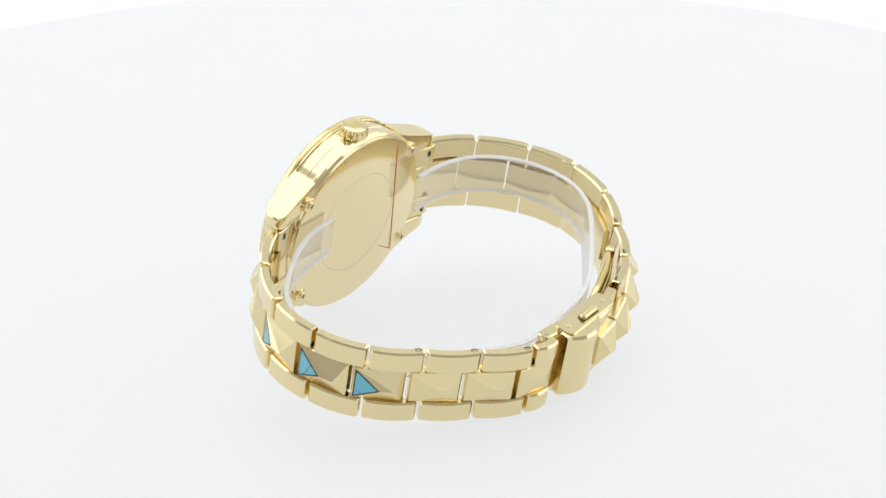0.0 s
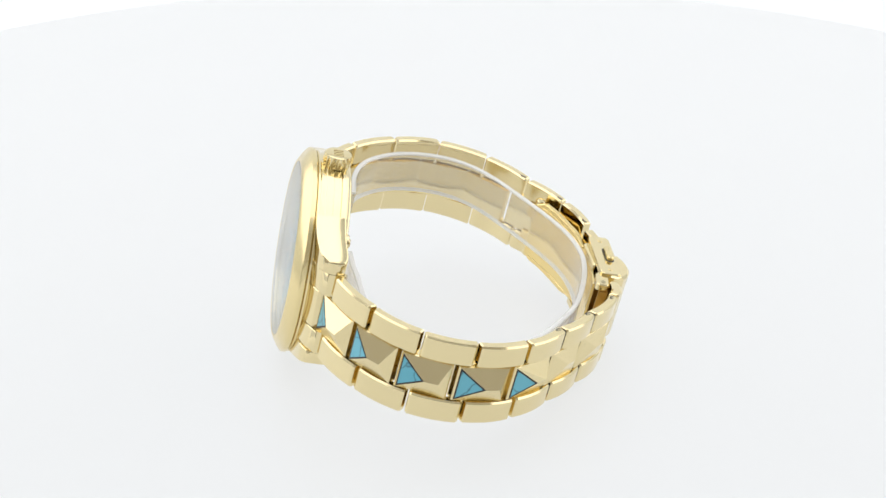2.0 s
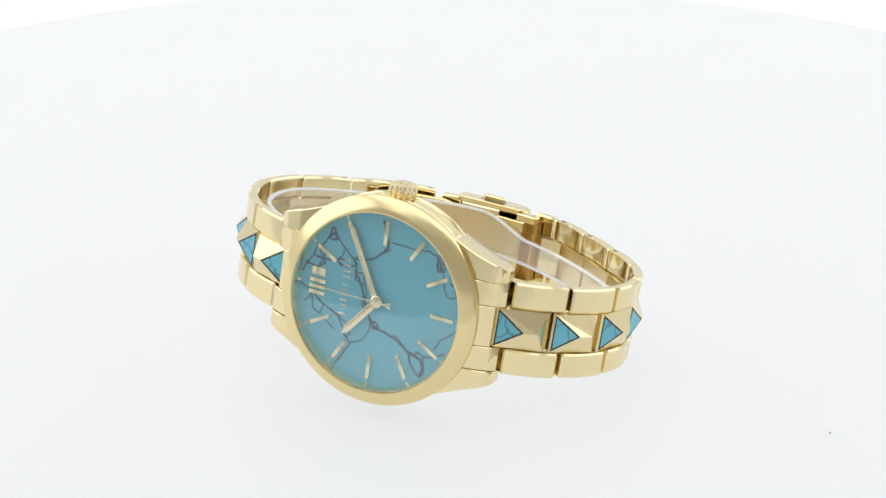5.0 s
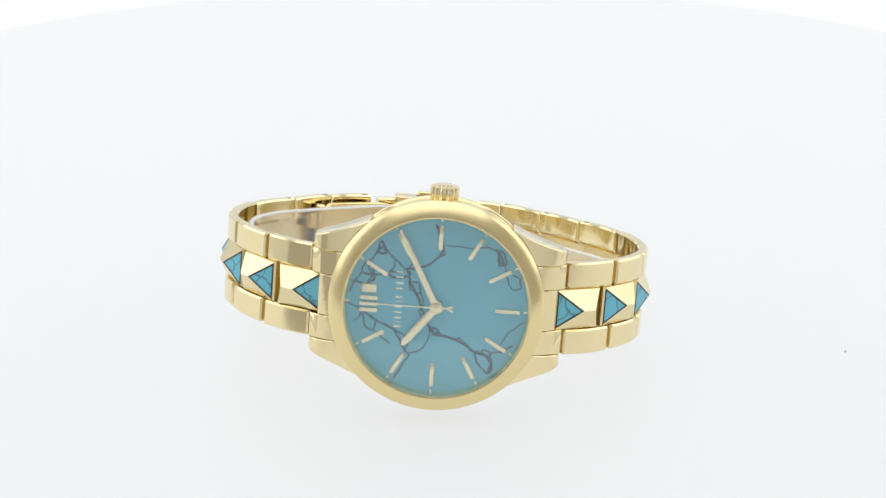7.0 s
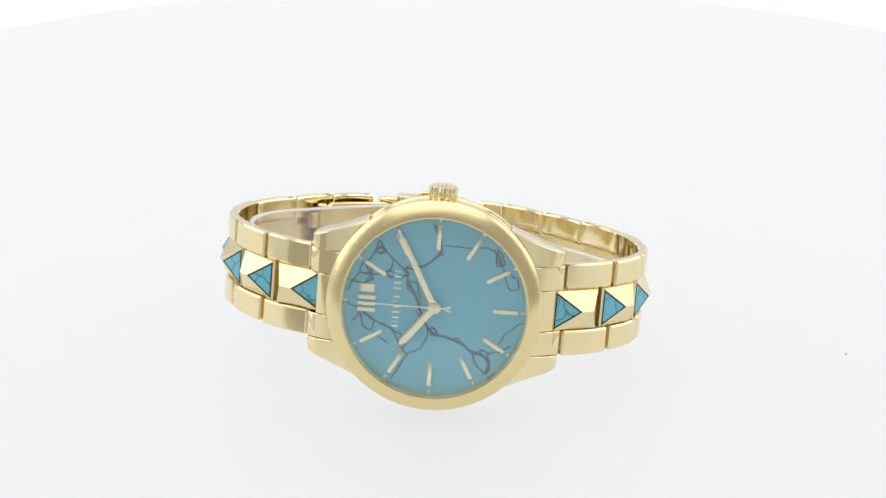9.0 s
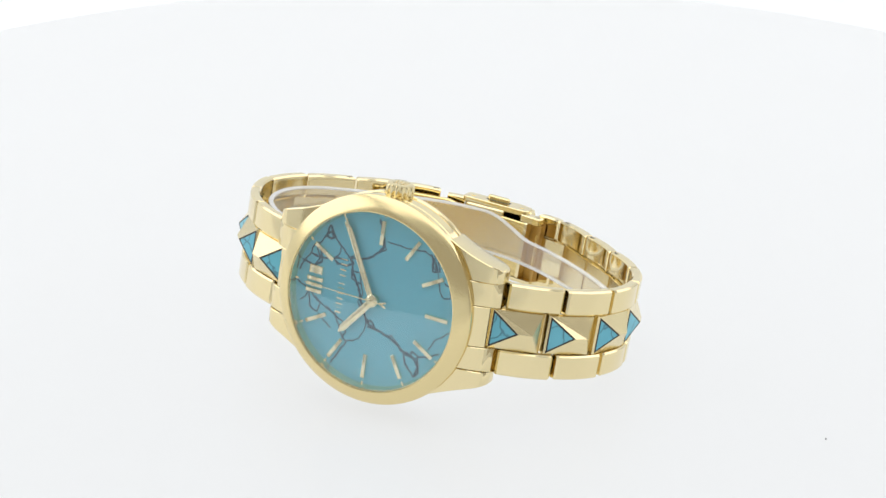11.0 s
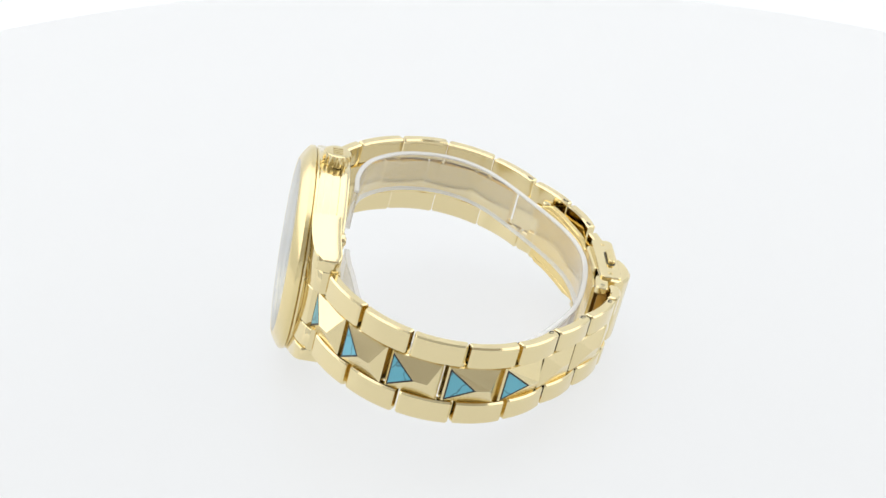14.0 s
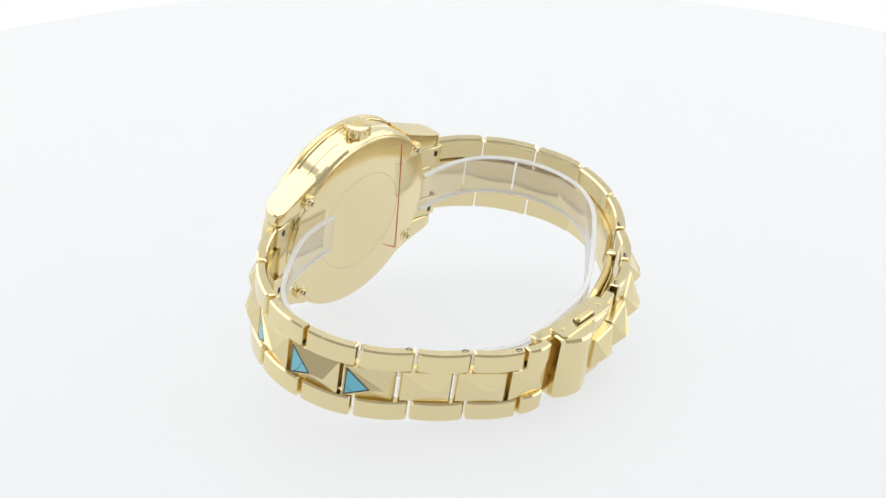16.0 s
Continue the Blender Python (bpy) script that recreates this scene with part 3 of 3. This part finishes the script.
revolve(bm, [(0.3, -6.3), (0.8, -6.2), (0.95, -6.0), (0.95, 6.0), (0.8, 6.2), (0.3, 6.3)], ring.place(110.6, -2.4, 0), "z", 24, False)
part("hinge_barrel", bm, POLISHED, arm)
for zz in (1, -1):
    bm = bmesh.new()
    strip(bm, ring, 110.4, 113.2, -2.6, -1.5, *sorted((zz * 1.6, zz * 4.6)), 0.2, 6)
    part("hinge_knuckle", bm, AMBER, arm)

# clear plastic cuff inside the bracelet
CUFF = [(8.0, 8.3), (14.0, 9.4), (21.0, 12.0), (27.0, 17.0), (30.2, 24.0), (30.2, 31.0), (26.5, 37.5), (19.5, 43.2), (11.0, 48.4), (2.0, 52.2),
        (-7.0, 53.0), (-17.8, 49.6), (-31.0, 38.9), (-36.8, 32.0), (-38.3, 24.6), (-35.6, 16.4), (-29.5, 10.4), (-22.5, 8.2), (-15.0, 8.2)]
cuff = Path(CUFF)


def cuff_top(s):
    """The upper edge dips along the six o'clock side."""
    u = max(0.0, min(1.0, (s - 7.0) / 12.0, (84.0 - s) / 12.0))
    return 6.2 - 3.4 * u * u * (3 - 2 * u)


def cuff_band(bm, o0, o1, low, high, cut):
    secs = []
    for k in range(121):
        s = cuff.length * k / 120
        secs.append([cuff.place(s, o, zz) for o, zz in rect8(o0, o1, low(s), high(s), cut)])
    loft(bm, secs)


bm = bmesh.new()
cuff_band(bm, -0.5, 0.4, lambda s: -1.8, cuff_top, 0.3)
bm.transform(BAND)
cuff_thing = tagged(link_mesh("display_cuff", bm, PLASTIC), "clear plastic display cuff inside the watch bracelet", "display cuff")
cuff_thing.visible_shadow = False
# strips along both edges carry the painted bright rim
for edge in (cuff_top, lambda s: -1.8):
    bm = bmesh.new()
    cuff_band(bm, -0.53, 0.43, lambda s: edge(s) - 0.22, lambda s: edge(s) + 0.22, 0.13)
    part("cuff_rim", bm, EDGE_GLINT, cuff_thing, "cuff edge whitened for the light it catches").visible_shadow = False


# ---- motion ----
def motions():
    rows = [(t, pose(0, 0, 0, 0, 0, a)) for t, a in TURN]
    walk(turntable, rows)
    walk(watch, rows)
    walk(cuff_thing, rows)


motions()
